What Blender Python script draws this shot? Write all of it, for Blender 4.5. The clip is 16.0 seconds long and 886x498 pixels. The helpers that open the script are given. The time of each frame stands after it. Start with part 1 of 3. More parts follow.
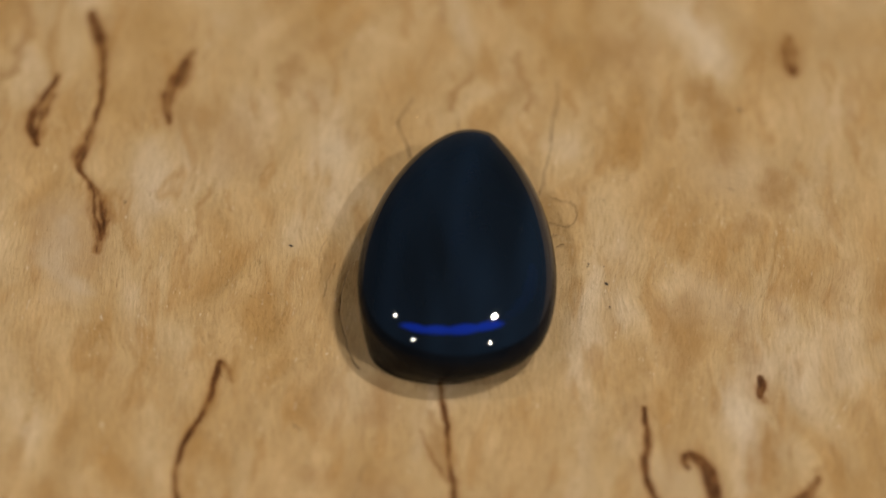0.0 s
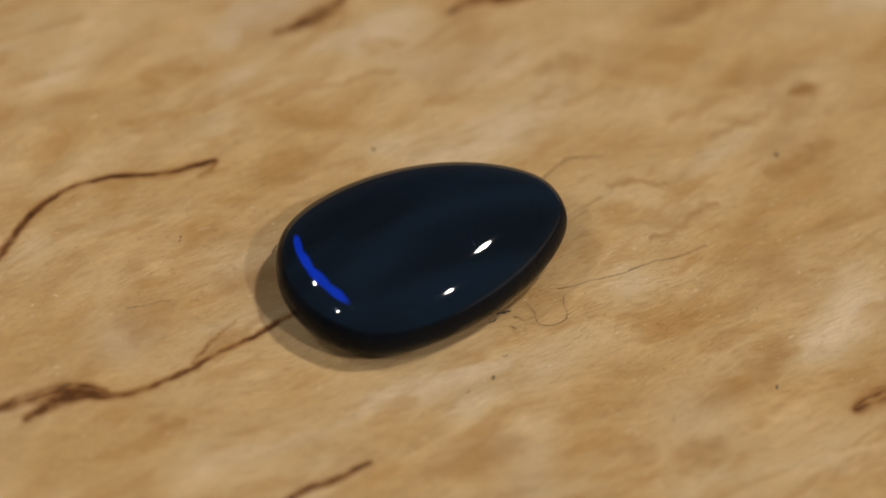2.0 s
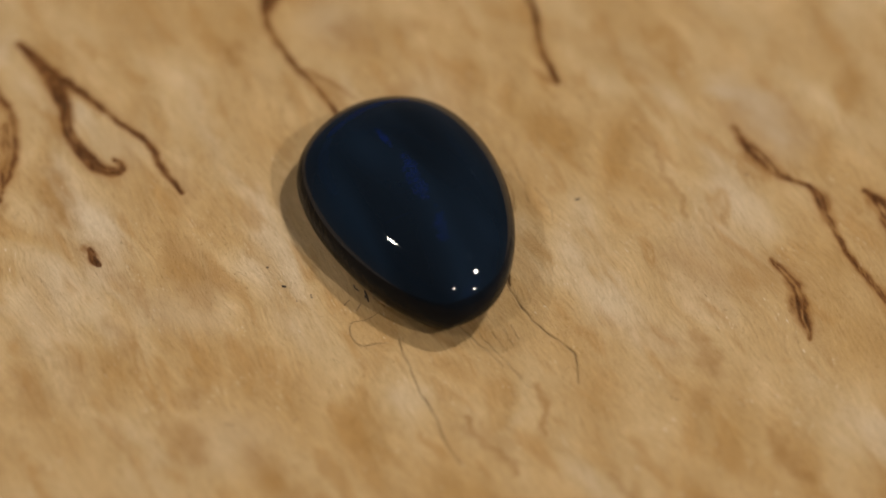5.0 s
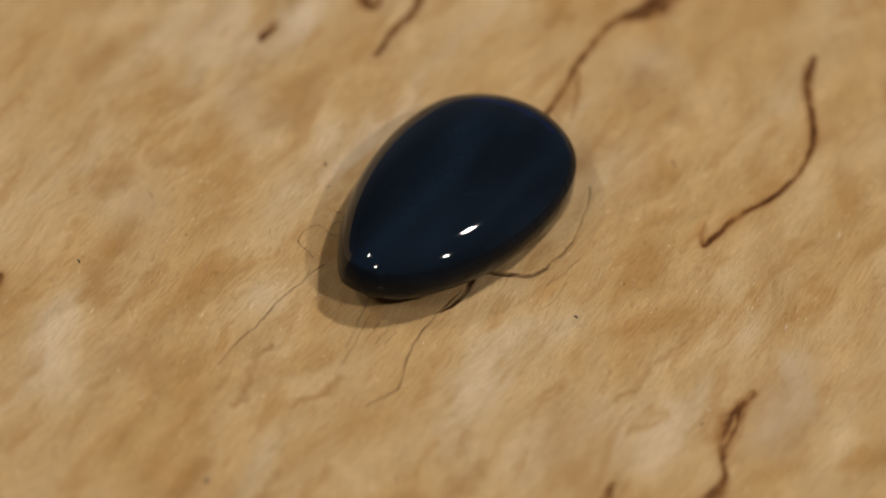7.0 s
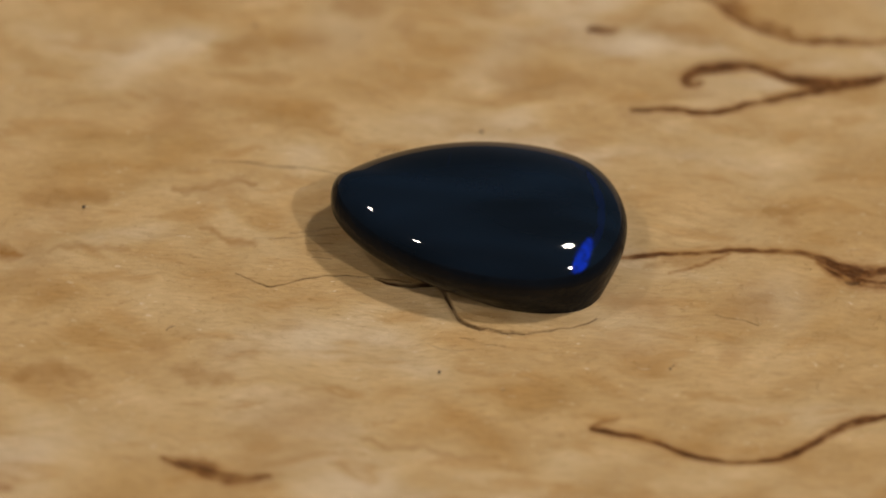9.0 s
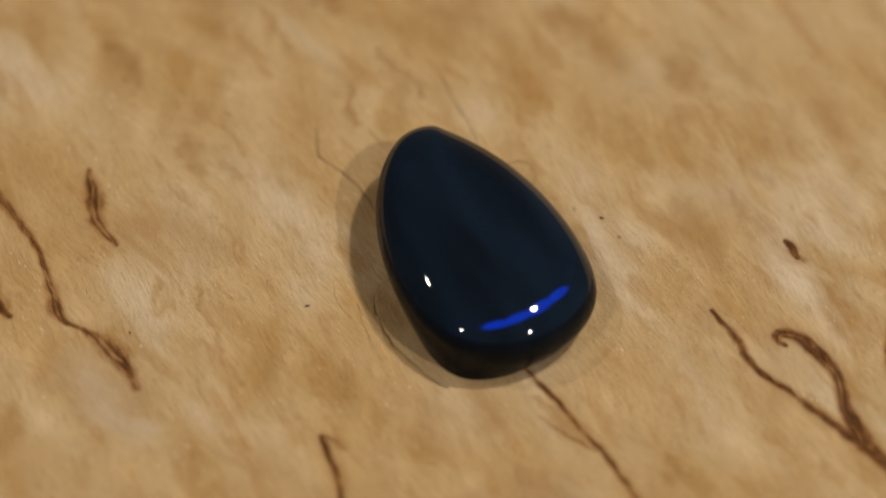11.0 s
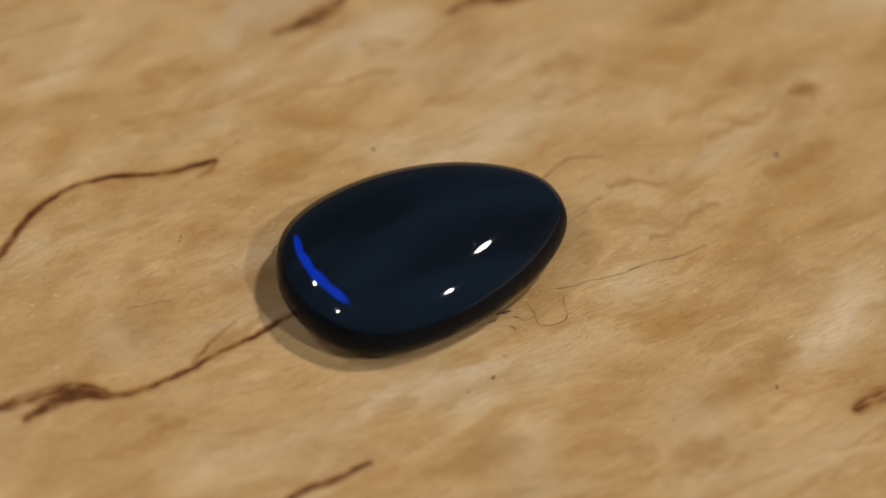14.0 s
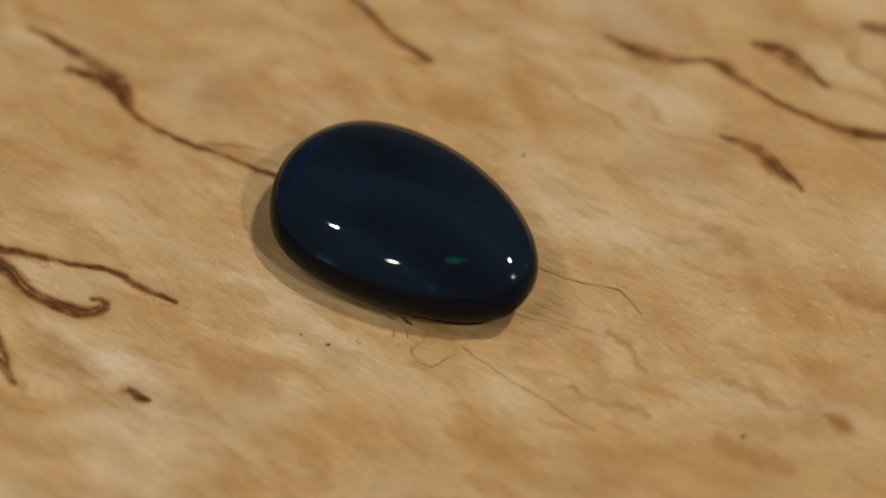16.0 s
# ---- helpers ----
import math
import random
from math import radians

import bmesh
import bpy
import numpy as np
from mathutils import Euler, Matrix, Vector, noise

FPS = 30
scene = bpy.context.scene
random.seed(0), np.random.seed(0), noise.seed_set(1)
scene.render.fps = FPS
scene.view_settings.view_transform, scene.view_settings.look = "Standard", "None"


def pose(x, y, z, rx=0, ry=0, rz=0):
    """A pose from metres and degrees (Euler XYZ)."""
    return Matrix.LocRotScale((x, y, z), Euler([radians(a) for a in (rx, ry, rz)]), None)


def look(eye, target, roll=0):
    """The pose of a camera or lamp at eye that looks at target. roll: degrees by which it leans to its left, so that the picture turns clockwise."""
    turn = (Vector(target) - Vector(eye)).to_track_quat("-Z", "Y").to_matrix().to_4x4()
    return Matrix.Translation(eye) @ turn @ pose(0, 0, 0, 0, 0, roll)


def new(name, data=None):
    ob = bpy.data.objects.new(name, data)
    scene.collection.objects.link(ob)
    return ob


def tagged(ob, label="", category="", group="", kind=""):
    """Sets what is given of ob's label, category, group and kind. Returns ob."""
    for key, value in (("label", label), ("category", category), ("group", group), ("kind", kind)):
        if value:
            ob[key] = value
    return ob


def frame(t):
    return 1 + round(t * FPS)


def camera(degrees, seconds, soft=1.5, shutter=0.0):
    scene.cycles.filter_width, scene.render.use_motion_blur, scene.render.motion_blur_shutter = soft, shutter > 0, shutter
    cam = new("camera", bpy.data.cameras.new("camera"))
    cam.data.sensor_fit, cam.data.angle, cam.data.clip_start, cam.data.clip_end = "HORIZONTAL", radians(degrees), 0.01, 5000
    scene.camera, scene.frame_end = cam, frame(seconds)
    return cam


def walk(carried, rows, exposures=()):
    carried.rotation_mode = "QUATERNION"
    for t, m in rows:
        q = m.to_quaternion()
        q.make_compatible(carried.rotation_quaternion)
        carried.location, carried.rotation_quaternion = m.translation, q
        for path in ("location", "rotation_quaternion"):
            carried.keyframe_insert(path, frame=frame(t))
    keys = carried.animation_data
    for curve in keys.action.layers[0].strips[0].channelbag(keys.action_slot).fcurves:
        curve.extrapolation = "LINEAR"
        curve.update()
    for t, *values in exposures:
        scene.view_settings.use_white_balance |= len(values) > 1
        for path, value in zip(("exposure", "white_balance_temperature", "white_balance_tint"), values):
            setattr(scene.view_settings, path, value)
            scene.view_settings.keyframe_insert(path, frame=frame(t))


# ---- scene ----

# One unit of the plan is a millimetre; the world is in metres.
MM = 0.001

# ---- camera: a fixed macro camera, 20 cm from the turning board ----
cam = camera(12.656, 16.0, soft=1.6, shutter=0.4)
cam.data.dof.use_dof = True
cam.data.dof.focus_distance = 0.1985
cam.data.dof.aperture_fstop = 19.0
EYE = pose(0, -0.12843, 0.15332, 39.998, 0, 0.028) @ pose(0, 0, 0, 0, 0, 2.143)
walk(cam, [(0.0, EYE), (16.0, EYE)])

# ---- world and lamps ----
world = bpy.data.worlds.new("room_air")
scene.world = world
world.use_nodes = True
world.node_tree.nodes["Background"].inputs["Color"].default_value = (0.9, 0.95, 1.0, 1)
world.node_tree.nodes["Background"].inputs["Strength"].default_value = 0.05

CEILING_Z = 1.62
# direction of each ceiling lamp from the stone, and its power in watts
LAMPS = [
    (-0.563, 0.107, 0.819, 7.4, 0.050),
    (-0.442, -0.398, 0.804, 7.0, 0.050),
    (0.414, 0.144, 0.899, 16.1, 0.070),
    (0.534, -0.375, 0.758, 20.0, 0.050),
]


def lamp_place(x, y, z):
    k = (CEILING_Z - 0.04) / z
    return Vector((x * k, y * k, CEILING_Z - 0.04))


for lx, ly, lz, watts, radius in LAMPS:
    data = bpy.data.lights.new("downlight", "AREA")
    data.shape, data.size = "DISK", 2 * radius
    data.energy, data.color = watts, (1.0, 0.915, 0.815)
    lamp = new("downlight", data)
    lamp.matrix_world = look(lamp_place(lx, ly, lz), (0, 0, 0))

scene.view_settings.exposure = 0.0


# ---- materials ----
def material(name):
    m = bpy.data.materials.new(name)
    m.use_nodes = True
    t = m.node_tree
    return m, t, t.nodes["Principled BSDF"]


def node(t, kind, **values):
    n = t.nodes.new("ShaderNode" + kind)
    for key, value in values.items():
        n.inputs[key.replace("_", " ")].default_value = value
    return n


def noise_of(t, vector, scale, detail=4.0, rough=0.55, stretch=(1, 1, 1), turn=0.0, distortion=0.0):
    m = node(t, "Mapping", Scale=stretch, Rotation=(0, 0, turn))
    t.links.new(vector, m.inputs["Vector"])
    n = node(t, "TexNoise", Scale=scale, Detail=detail, Roughness=rough, Distortion=distortion)
    t.links.new(m.outputs["Vector"], n.inputs["Vector"])
    return n.outputs["Fac"]


def ramp(t, fac, *stops):
    r = t.nodes.new("ShaderNodeValToRGB")
    e = r.color_ramp.elements
    while len(e) < len(stops):
        e.new(0.5)
    for el, (at, col) in zip(e, stops):
        el.position = at
        el.color = (*col, 1) if len(col) == 3 else col
    t.links.new(fac, r.inputs["Fac"])
    return r.outputs["Color"]


def mix(t, fac, a, b, blend="MIX"):
    n = t.nodes.new("ShaderNodeMix")
    n.data_type, n.blend_type = "RGBA", blend
    for key, v in (("Factor", fac), ("A", a), ("B", b)):
        sock = [s for s in n.inputs if s.name == key and s.type == ("VALUE" if key == "Factor" else "RGBA")][0]
        if isinstance(v, (int, float)):
            sock.default_value = v
        elif isinstance(v, tuple):
            sock.default_value = (*v, 1)
        else:
            t.links.new(v, sock)
    return [s for s in n.outputs if s.type == "RGBA"][0]


def calc(t, op, a, b=0.0):
    n = t.nodes.new("ShaderNodeMath")
    n.operation = op
    for sock, v in zip(n.inputs, (a, b)):
        if isinstance(v, (int, float)):
            sock.default_value = v
        else:
            t.links.new(v, sock)
    return n.outputs[0]


def in_mm(t):
    c = t.nodes.new("ShaderNodeTexCoord")
    m = node(t, "Mapping", Scale=(1000, 1000, 1000))
    t.links.new(c.outputs["Object"], m.inputs["Vector"])
    return m.outputs["Vector"]


def attribute(t, name):
    a = t.nodes.new("ShaderNodeAttribute")
    a.attribute_name = name
    return a.outputs["Fac"]


def birch():
    """Pale curly birch, sanded and waxed: cream clouds, amber flecks, brown figure, fine curly fibre along y."""
    m, t, b = material("curly_birch")
    plan = in_mm(t)
    curl = node(t, "TexNoise", Scale=0.16, Detail=2.0, Roughness=0.5)
    t.links.new(plan, curl.inputs["Vector"])
    shift = t.nodes.new("ShaderNodeVectorMath")
    shift.operation = "MULTIPLY_ADD"
    t.links.new(curl.outputs["Color"], shift.inputs[0])
    shift.inputs[1].default_value = (1.7, 1.0, 0)
    t.links.new(plan, shift.inputs[2])
    v = shift.outputs["Vector"]
    cloud = noise_of(t, v, 0.17, 3, 0.45, (1.0, 0.5, 1), 0.05, 0.2)
    small = noise_of(t, v, 0.50, 3, 0.5, (1.0, 0.40, 1), -0.08, 0.25)
    fleck = noise_of(t, v, 0.58, 2, 0.5, (1.25, 0.38, 1), 0.10, 0.5)
    fibre = noise_of(t, v, 8.0, 5, 0.75, (1.0, 0.13, 1), 0.08, 0.2)
    pore = noise_of(t, v, 7.0, 3, 0.6, (1.0, 0.075, 1), 0.05)
    grit = noise_of(t, v, 16.0, 3, 0.7, (1.0, 0.35, 1), 0.1)
    base = ramp(t, cloud, (0.32, (0.500, 0.318, 0.132)), (0.46, (0.535, 0.355, 0.165)), (0.56, (0.575, 0.405, 0.210)), (0.68, (0.615, 0.470, 0.300)))
    tone = ramp(t, small, (0.30, (0.92, 0.88, 0.80)), (0.44, (0.97, 0.96, 0.94)), (0.56, (1.02, 1.02, 1.02)), (0.72, (1.12, 1.14, 1.20)))
    c = mix(t, 1.0, base, tone, "MULTIPLY")
    wave = calc(t, "ADD", calc(t, "MULTIPLY", attribute(t, "curl"), 0.2), 0.5)
    c = mix(t, 1.0, c, ramp(t, wave, (0.10, (0.89, 0.82, 0.70)), (0.40, (0.99, 0.98, 0.96)), (0.62, (1.02, 1.02, 1.02)), (0.92, (1.06, 1.09, 1.15))), "MULTIPLY")
    amber = ramp(t, fleck, (0.55, (0, 0, 0)), (0.66, (0.48, 0.48, 0.48)), (0.70, (0.52, 0.52, 0.52)), (0.76, (0.15, 0.15, 0.15)))
    c = mix(t, amber, c, (0.43, 0.235, 0.072))
    c = mix(t, 1.0, c, ramp(t, fibre, (0.28, (0.80, 0.74, 0.65)), (0.46, (0.985, 0.985, 0.98)), (0.68, (1.15, 1.16, 1.17))), "MULTIPLY")
    clumps = ramp(t, noise_of(t, v, 0.7, 2, 0.5, (1, 0.6, 1)), (0.46, (0.05, 0.05, 0.05)), (0.60, (1, 1, 1)))
    c = mix(t, calc(t, "MULTIPLY", ramp(t, pore, (0.26, (0.62, 0.62, 0.62)), (0.35, (0, 0, 0))), clumps), c, (0.31, 0.165, 0.055))
    # Pale fibre strokes; they also paint the wood's sparkle into its colour.
    pale_glints = ramp(t, noise_of(t, v, 9.0, 2, 0.6, (1.0, 0.22, 1), 0.1), (0.65, (0, 0, 0)), (0.72, (1, 1, 1)))
    c = mix(t, calc(t, "MULTIPLY", pale_glints, calc(t, "MULTIPLY", clumps, 0.7)), c, (0.82, 0.70, 0.52))
    c = mix(t, calc(t, "MULTIPLY", attribute(t, "pale"), 0.85), c, (0.64, 0.52, 0.36))
    uneven = ramp(t, noise_of(t, plan, 1.6, 3, 0.6, (1, 0.4, 1), 0.1), (0.3, (0.55, 0.55, 0.55)), (0.65, (1, 1, 1)))
    c = mix(t, calc(t, "MULTIPLY", calc(t, "MULTIPLY", attribute(t, "stain"), 1.35), uneven), c, (0.33, 0.165, 0.045))
    streak = ramp(t, fibre, (0.36, (1, 1, 1)), (0.66, (0.86, 0.86, 0.86)))
    bark = ramp(t, noise_of(t, plan, 2.4, 5, 0.7, (1.0, 0.45, 1), 0.2), (0.36, (0.045, 0.016, 0.006)), (0.52, (0.095, 0.034, 0.011)), (0.66, (0.22, 0.095, 0.030)))
    rough_edge = ramp(t, noise_of(t, v, 3.5, 5, 0.75, (1.0, 0.30, 1), 0.1), (0.30, (0.0, 0.0, 0.0)), (0.70, (0.42, 0.42, 0.42)))
    vein = calc(t, "MAXIMUM", calc(t, "SUBTRACT", calc(t, "MULTIPLY", attribute(t, "vein"), 1.22), rough_edge), 0.0)
    dark = mix(t, ramp(t, vein, (0.15, (0, 0, 0)), (0.55, (1, 1, 1))), (0.33, 0.145, 0.036), (0.17, 0.062, 0.015))
    dark = mix(t, ramp(t, vein, (0.46, (0, 0, 0)), (0.82, (1, 1, 1))), dark, bark)
    c = mix(t, calc(t, "MULTIPLY", ramp(t, vein, (0.0, (0, 0, 0)), (0.62, (1, 1, 1))), streak), c, dark)
    c = mix(t, calc(t, "MINIMUM", calc(t, "MULTIPLY", attribute(t, "crack"), 1.15), 0.97), c, (0.055, 0.024, 0.010))
    t.links.new(c, b.inputs["Base Color"])
    gloss = ramp(t, grit, (0.35, (0.60, 0.60, 0.60)), (0.68, (0.26, 0.26, 0.26)))
    glint = ramp(t, noise_of(t, plan, 8.0, 2, 0.6, (1.0, 0.45, 1), 0.1), (0.61, (0, 0, 0)), (0.68, (1, 1, 1)))
    t.links.new(mix(t, glint, gloss, (0.13, 0.13, 0.13)), b.inputs["Roughness"])
    waxy = mix(t, glint, (0.24, 0.24, 0.24), (0.55, 0.55, 0.55))
    figured = calc(t, "MAXIMUM", attribute(t, "vein"), attribute(t, "crack"))
    t.links.new(mix(t, figured, waxy, (0.04, 0.04, 0.04)), b.inputs["Specular IOR Level"])
    height = calc(t, "ADD", calc(t, "MULTIPLY", fibre, 0.10), calc(t, "MULTIPLY", grit, 0.05))
    height = calc(t, "ADD", height, calc(t, "MULTIPLY", small, 0.26))
    height = calc(t, "ADD", height, calc(t, "MULTIPLY", ramp(t, pore, (0.26, (0, 0, 0)), (0.34, (1, 1, 1))), 0.015))
    height = calc(t, "ADD", height, calc(t, "MULTIPLY", glint, 0.05))
    height = calc(t, "ADD", height, calc(t, "MULTIPLY", fleck, 0.16))
    bump = node(t, "Bump", Strength=0.8, Distance=MM)
    t.links.new(height, bump.inputs["Height"])
    t.links.new(bump.outputs["Normal"], b.inputs["Normal"])
    return m


def blob(t, v, x, y, rx, ry, turn, warp):
    """1 inside a ragged oval of the stone's plan, 0 outside."""
    m = t.nodes.new("ShaderNodeMapping")
    m.vector_type = "TEXTURE"
    m.inputs["Location"].default_value = (x, y, 0)
    m.inputs["Rotation"].default_value = (0, 0, radians(turn))
    m.inputs["Scale"].default_value = (rx, ry, 1000)
    t.links.new(v, m.inputs["Vector"])
    n = t.nodes.new("ShaderNodeVectorMath")
    n.operation = "LENGTH"
    t.links.new(m.outputs["Vector"], n.inputs[0])
    d = calc(t, "ADD", n.outputs["Value"], calc(t, "MULTIPLY", calc(t, "SUBTRACT", noise_of(t, v, 2.4, 5, 0.75), 0.5), warp))
    r = t.nodes.new("ShaderNodeMapRange")
    r.interpolation_type = "SMOOTHSTEP"
    r.inputs["From Min"].default_value, r.inputs["From Max"].default_value = 1.1, 0.6
    t.links.new(d, r.inputs["Value"])
    return r.outputs["Result"]


def opal():
    """Polished black opal: near-black blue body, and thin layers inside that flash blue or green where they mirror a lamp."""
    m, t, b = material("black_opal")
    v = in_mm(t)
    # Lighter streaks in the body colour stand in for faint room reflections.
    sheen_streaks = noise_of(t, v, 0.22, 1, 0.4, (1.8, 0.45, 1), 0.2, 0.3)
    t.links.new(ramp(t, sheen_streaks, (0.32, (0.0046, 0.0080, 0.0135)), (0.68, (0.0075, 0.0155, 0.0300))), b.inputs["Base Color"])
    b.inputs["Roughness"].default_value = 0.035
    b.inputs["IOR"].default_value = 1.40
    shader = b.outputs["BSDF"]
    for layers, tilt, colour, rough in FLASHES:
        n = node(t, "Combine" + "XYZ", X=tilt[0], Y=tilt[1], Z=tilt[2])
        w = t.nodes.new("ShaderNodeVectorTransform")
        w.vector_type, w.convert_from, w.convert_to = "NORMAL", "OBJECT", "WORLD"
        t.links.new(n.outputs["Vector"], w.inputs["Vector"])
        mask = None
        for at in layers:
            one = blob(t, v, *at)
            mask = one if mask is None else calc(t, "MAXIMUM", mask, one)
        patchy = ramp(t, noise_of(t, v, 5.0, 3, 0.6), (0.34, (0.12, 0.12, 0.12)), (0.55, (1, 1, 1)))
        mask = mask if layers[0][5] < 0.3 else calc(t, "MULTIPLY", mask, patchy)
        tint = mix(t, mask, (0, 0, 0), colour)
        g = node(t, "BsdfGlossy", Roughness=rough)
        t.links.new(tint, g.inputs["Color"])
        t.links.new(w.outputs["Vector"], g.inputs["Normal"])
        add = t.nodes.new("ShaderNodeAddShader")
        t.links.new(shader, add.inputs[0])
        t.links.new(g.outputs["BSDF"], add.inputs[1])
        shader = add.outputs["Shader"]
    t.links.new(shader, t.nodes["Material Output"].inputs["Surface"])
    return m


def plain(name, colour, rough, grain, spread=0.15, metal=0.0):
    m, t, b = material(name)
    v = in_mm(t)
    low, high = tuple(c * (1 - spread) for c in colour), tuple(min(1, c * (1 + spread)) for c in colour)
    f = noise_of(t, v, grain, 5, 0.6)
    t.links.new(ramp(t, f, (0.3, low), (0.7, high)), b.inputs["Base Color"])
    bump = node(t, "Bump", Strength=0.2, Distance=MM)
    t.links.new(f, bump.inputs["Height"])
    t.links.new(bump.outputs["Normal"], b.inputs["Normal"])
    b.inputs["Roughness"].default_value, b.inputs["Metallic"].default_value = rough, metal
    return m


# centre x, y, half length, half width (mm), turn, raggedness; tilt of the layer; colour; roughness
FLASHES = [
    ([(-1.14, -7.57, 0.88, 0.20, -16, 0.1), (-0.04, -7.69, 0.99, 0.23, -1, 0.1), (1.17, -7.58, 1.02, 0.27, 12, 0.1), (2.31, -7.25, 0.93, 0.23, 21, 0.1)], (0.157, -0.411, 0.898), (0.0, 0.008, 0.165), 0.34),
    ([(3.33, -6.50, 0.58, 0.23, 42, 0.1), (3.87, -5.74, 0.96, 0.33, 59, 0.1), (4.27, -4.74, 1.05, 0.37, 77, 0.1), (4.39, -3.85, 0.77, 0.30, 88, 0.1)], (-0.226, -0.380, 0.897), (0.0, 0.007, 0.055), 0.16),
    ([(1.08, 1.51, 1.09, 0.33, -109, 2.4), (0.69, 0.27, 0.12, 0.13, -63, 1.5), (0.87, -1.38, 1.17, 0.43, -90, 2.8), (0.57, -2.73, 1.01, 0.30, -93, 2.6), (0.82, -5.09, 0.82, 0.20, -88, 1.8)], (-0.114, 0.436, 0.893), (0.0, 0.0014, 0.03), 0.14),
    ([(1.47, -4.00, 0.69, 0.33, -144, 2.4), (1.76, -1.48, 1.09, 0.33, 104, 1.8), (0.88, -2.53, 0.61, 0.17, 109, 1.2)], (0.223, 0.389, 0.894), (0.0, 0.0005, 0.011), 0.14),
    ([(2.32, 0.87, 0.73, 0.23, -164, 2.0)], (0.223, 0.389, 0.894), (0.0001, 0.0045, 0.0001), 0.12),
    ([(2.14, 3.25, 0.35, 0.20, 121, 0.3)], (0.209, 0.307, 0.929), (0.0, 0.0011, 0.0007), 0.13),
    ([(2.84, 2.37, 0.60, 0.17, 119, 2.4)], (0.123, 0.351, 0.928), (0.0, 0.0003, 0.0002), 0.13),
    ([(2.65, -0.05, 0.83, 0.08, -6, 0.2)], (0.332, 0.161, 0.930), (0.0, 0.0008, 0.02), 0.12),
    ([(-2.51, -6.86, 1.22, 0.37, -20, 1.2)], (-0.530, -0.295, 0.795), (0.0, 0.0006, 0.014), 0.16),
    ([(1.25, 5.10, 0.75, 0.26, 20, 0.5)], (0.001, 0.450, 0.893), (0.0, 0.0003, 0.008), 0.18),
    ([(-3.73, -4.45, 0.85, 0.22, 90, 0.8)], (-0.587, 0.079, 0.806), (0.0, 0.0004, 0.009), 0.16),
    ([(-2.13, -2.97, 1.16, 0.20, 90, 0.4)], (0.280, 0.242, 0.929), (0.0, 0.0006, 0.012), 0.16),
]

BIRCH, OPAL = birch(), opal()
POTCH = plain("opal_potch", (0.0052, 0.0072, 0.0110), 0.10, 0.4, 0.25)
POTCH.node_tree.nodes["Principled BSDF"].inputs["Specular IOR Level"].default_value = 0.08
PLASTER = plain("wall_paint", (0.50, 0.47, 0.43), 0.8, 0.02)
CEILING_PAINT = plain("ceiling_paint", (0.30, 0.29, 0.28), 0.9, 0.02)
FLOOR_WOOD = plain("floor_wood", (0.22, 0.14, 0.08), 0.45, 0.03)
TABLE_WOOD = plain("table_wood", (0.16, 0.10, 0.06), 0.5, 0.08)
WHITE_METAL = plain("white_metal", (0.75, 0.75, 0.74), 0.35, 0.3, 0.04)
LINT = plain("lint", (0.075, 0.042, 0.020), 0.7, 3.0)
SHAVING = plain("wood_shaving", (0.50, 0.33, 0.17), 0.6, 4.0, 0.25)
GRIT = plain("grit", (0.055, 0.036, 0.022), 0.6, 6.0, 0.4)


# ---- helpers for meshes ----
def mesh_of(name, verts, faces, mat, smooth=True):
    me = bpy.data.meshes.new(name)
    me.from_pydata([tuple(v) for v in verts], [], faces)
    me.materials.append(mat)
    if smooth:
        me.polygons.foreach_set("use_smooth", [True] * len(me.polygons))
    me.update()
    return me


def box(name, x0, y0, z0, x1, y1, z1, mat, bevel=0.0):
    bm = bmesh.new()
    bmesh.ops.create_cube(bm, size=1)
    bmesh.ops.scale(bm, vec=(x1 - x0, y1 - y0, z1 - z0), verts=bm.verts)
    bmesh.ops.translate(bm, vec=((x0 + x1) / 2, (y0 + y1) / 2, (z0 + z1) / 2), verts=bm.verts)
    if bevel:
        bmesh.ops.bevel(bm, geom=bm.edges, offset=bevel, segments=3, affect="EDGES")
    me = bpy.data.meshes.new(name)
    bm.to_mesh(me)
    bm.free()
    me.materials.append(mat)
    return new(name, me)


def smooth_line(points, steps=24):
    """Points on a Catmull-Rom line through the given ones (any number of columns)."""
    p = np.array(points, float)
    if len(p) == 1:
        return p
    e = np.vstack([2 * p[0] - p[1], p, 2 * p[-1] - p[-2]])
    out = []
    for i in range(len(p) - 1):
        a, b, c, d = e[i:i + 4]
        for u in np.linspace(0, 1, steps, endpoint=False):
            out.append(0.5 * (2 * b + (c - a) * u + (2 * a - 5 * b + 4 * c - d) * u * u + (3 * b - a - 3 * c + d) * u ** 3))
    return np.vstack([out, p[-1]])


def tube(name, points, radius, mat, sides=6):
    line = smooth_line(points, 8)
    verts, faces = [], []
    for i, q in enumerate(line):
        ahead = Vector(line[min(i + 1, len(line) - 1)] - line[max(i - 1, 0)]).normalized()
        side = ahead.cross(Vector((0, 0, 1))).normalized()
        up = side.cross(ahead)
        r = radius * (0.35 if i in (0, len(line) - 1) else 1.0)
        for k in range(sides):
            a = 2 * math.pi * k / sides
            verts.append((Vector(q) + r * (math.cos(a) * side + math.sin(a) * up)) * MM)
    for i in range(len(line) - 1):
        for k in range(sides):
            j = (k + 1) % sides
            faces.append((i * sides + k, i * sides + j, (i + 1) * sides + j, (i + 1) * sides + k))
    faces += [tuple(range(sides))[::-1], tuple(range((len(line) - 1) * sides, len(line) * sides))]
    return new(name, mesh_of(name, verts, faces, mat))


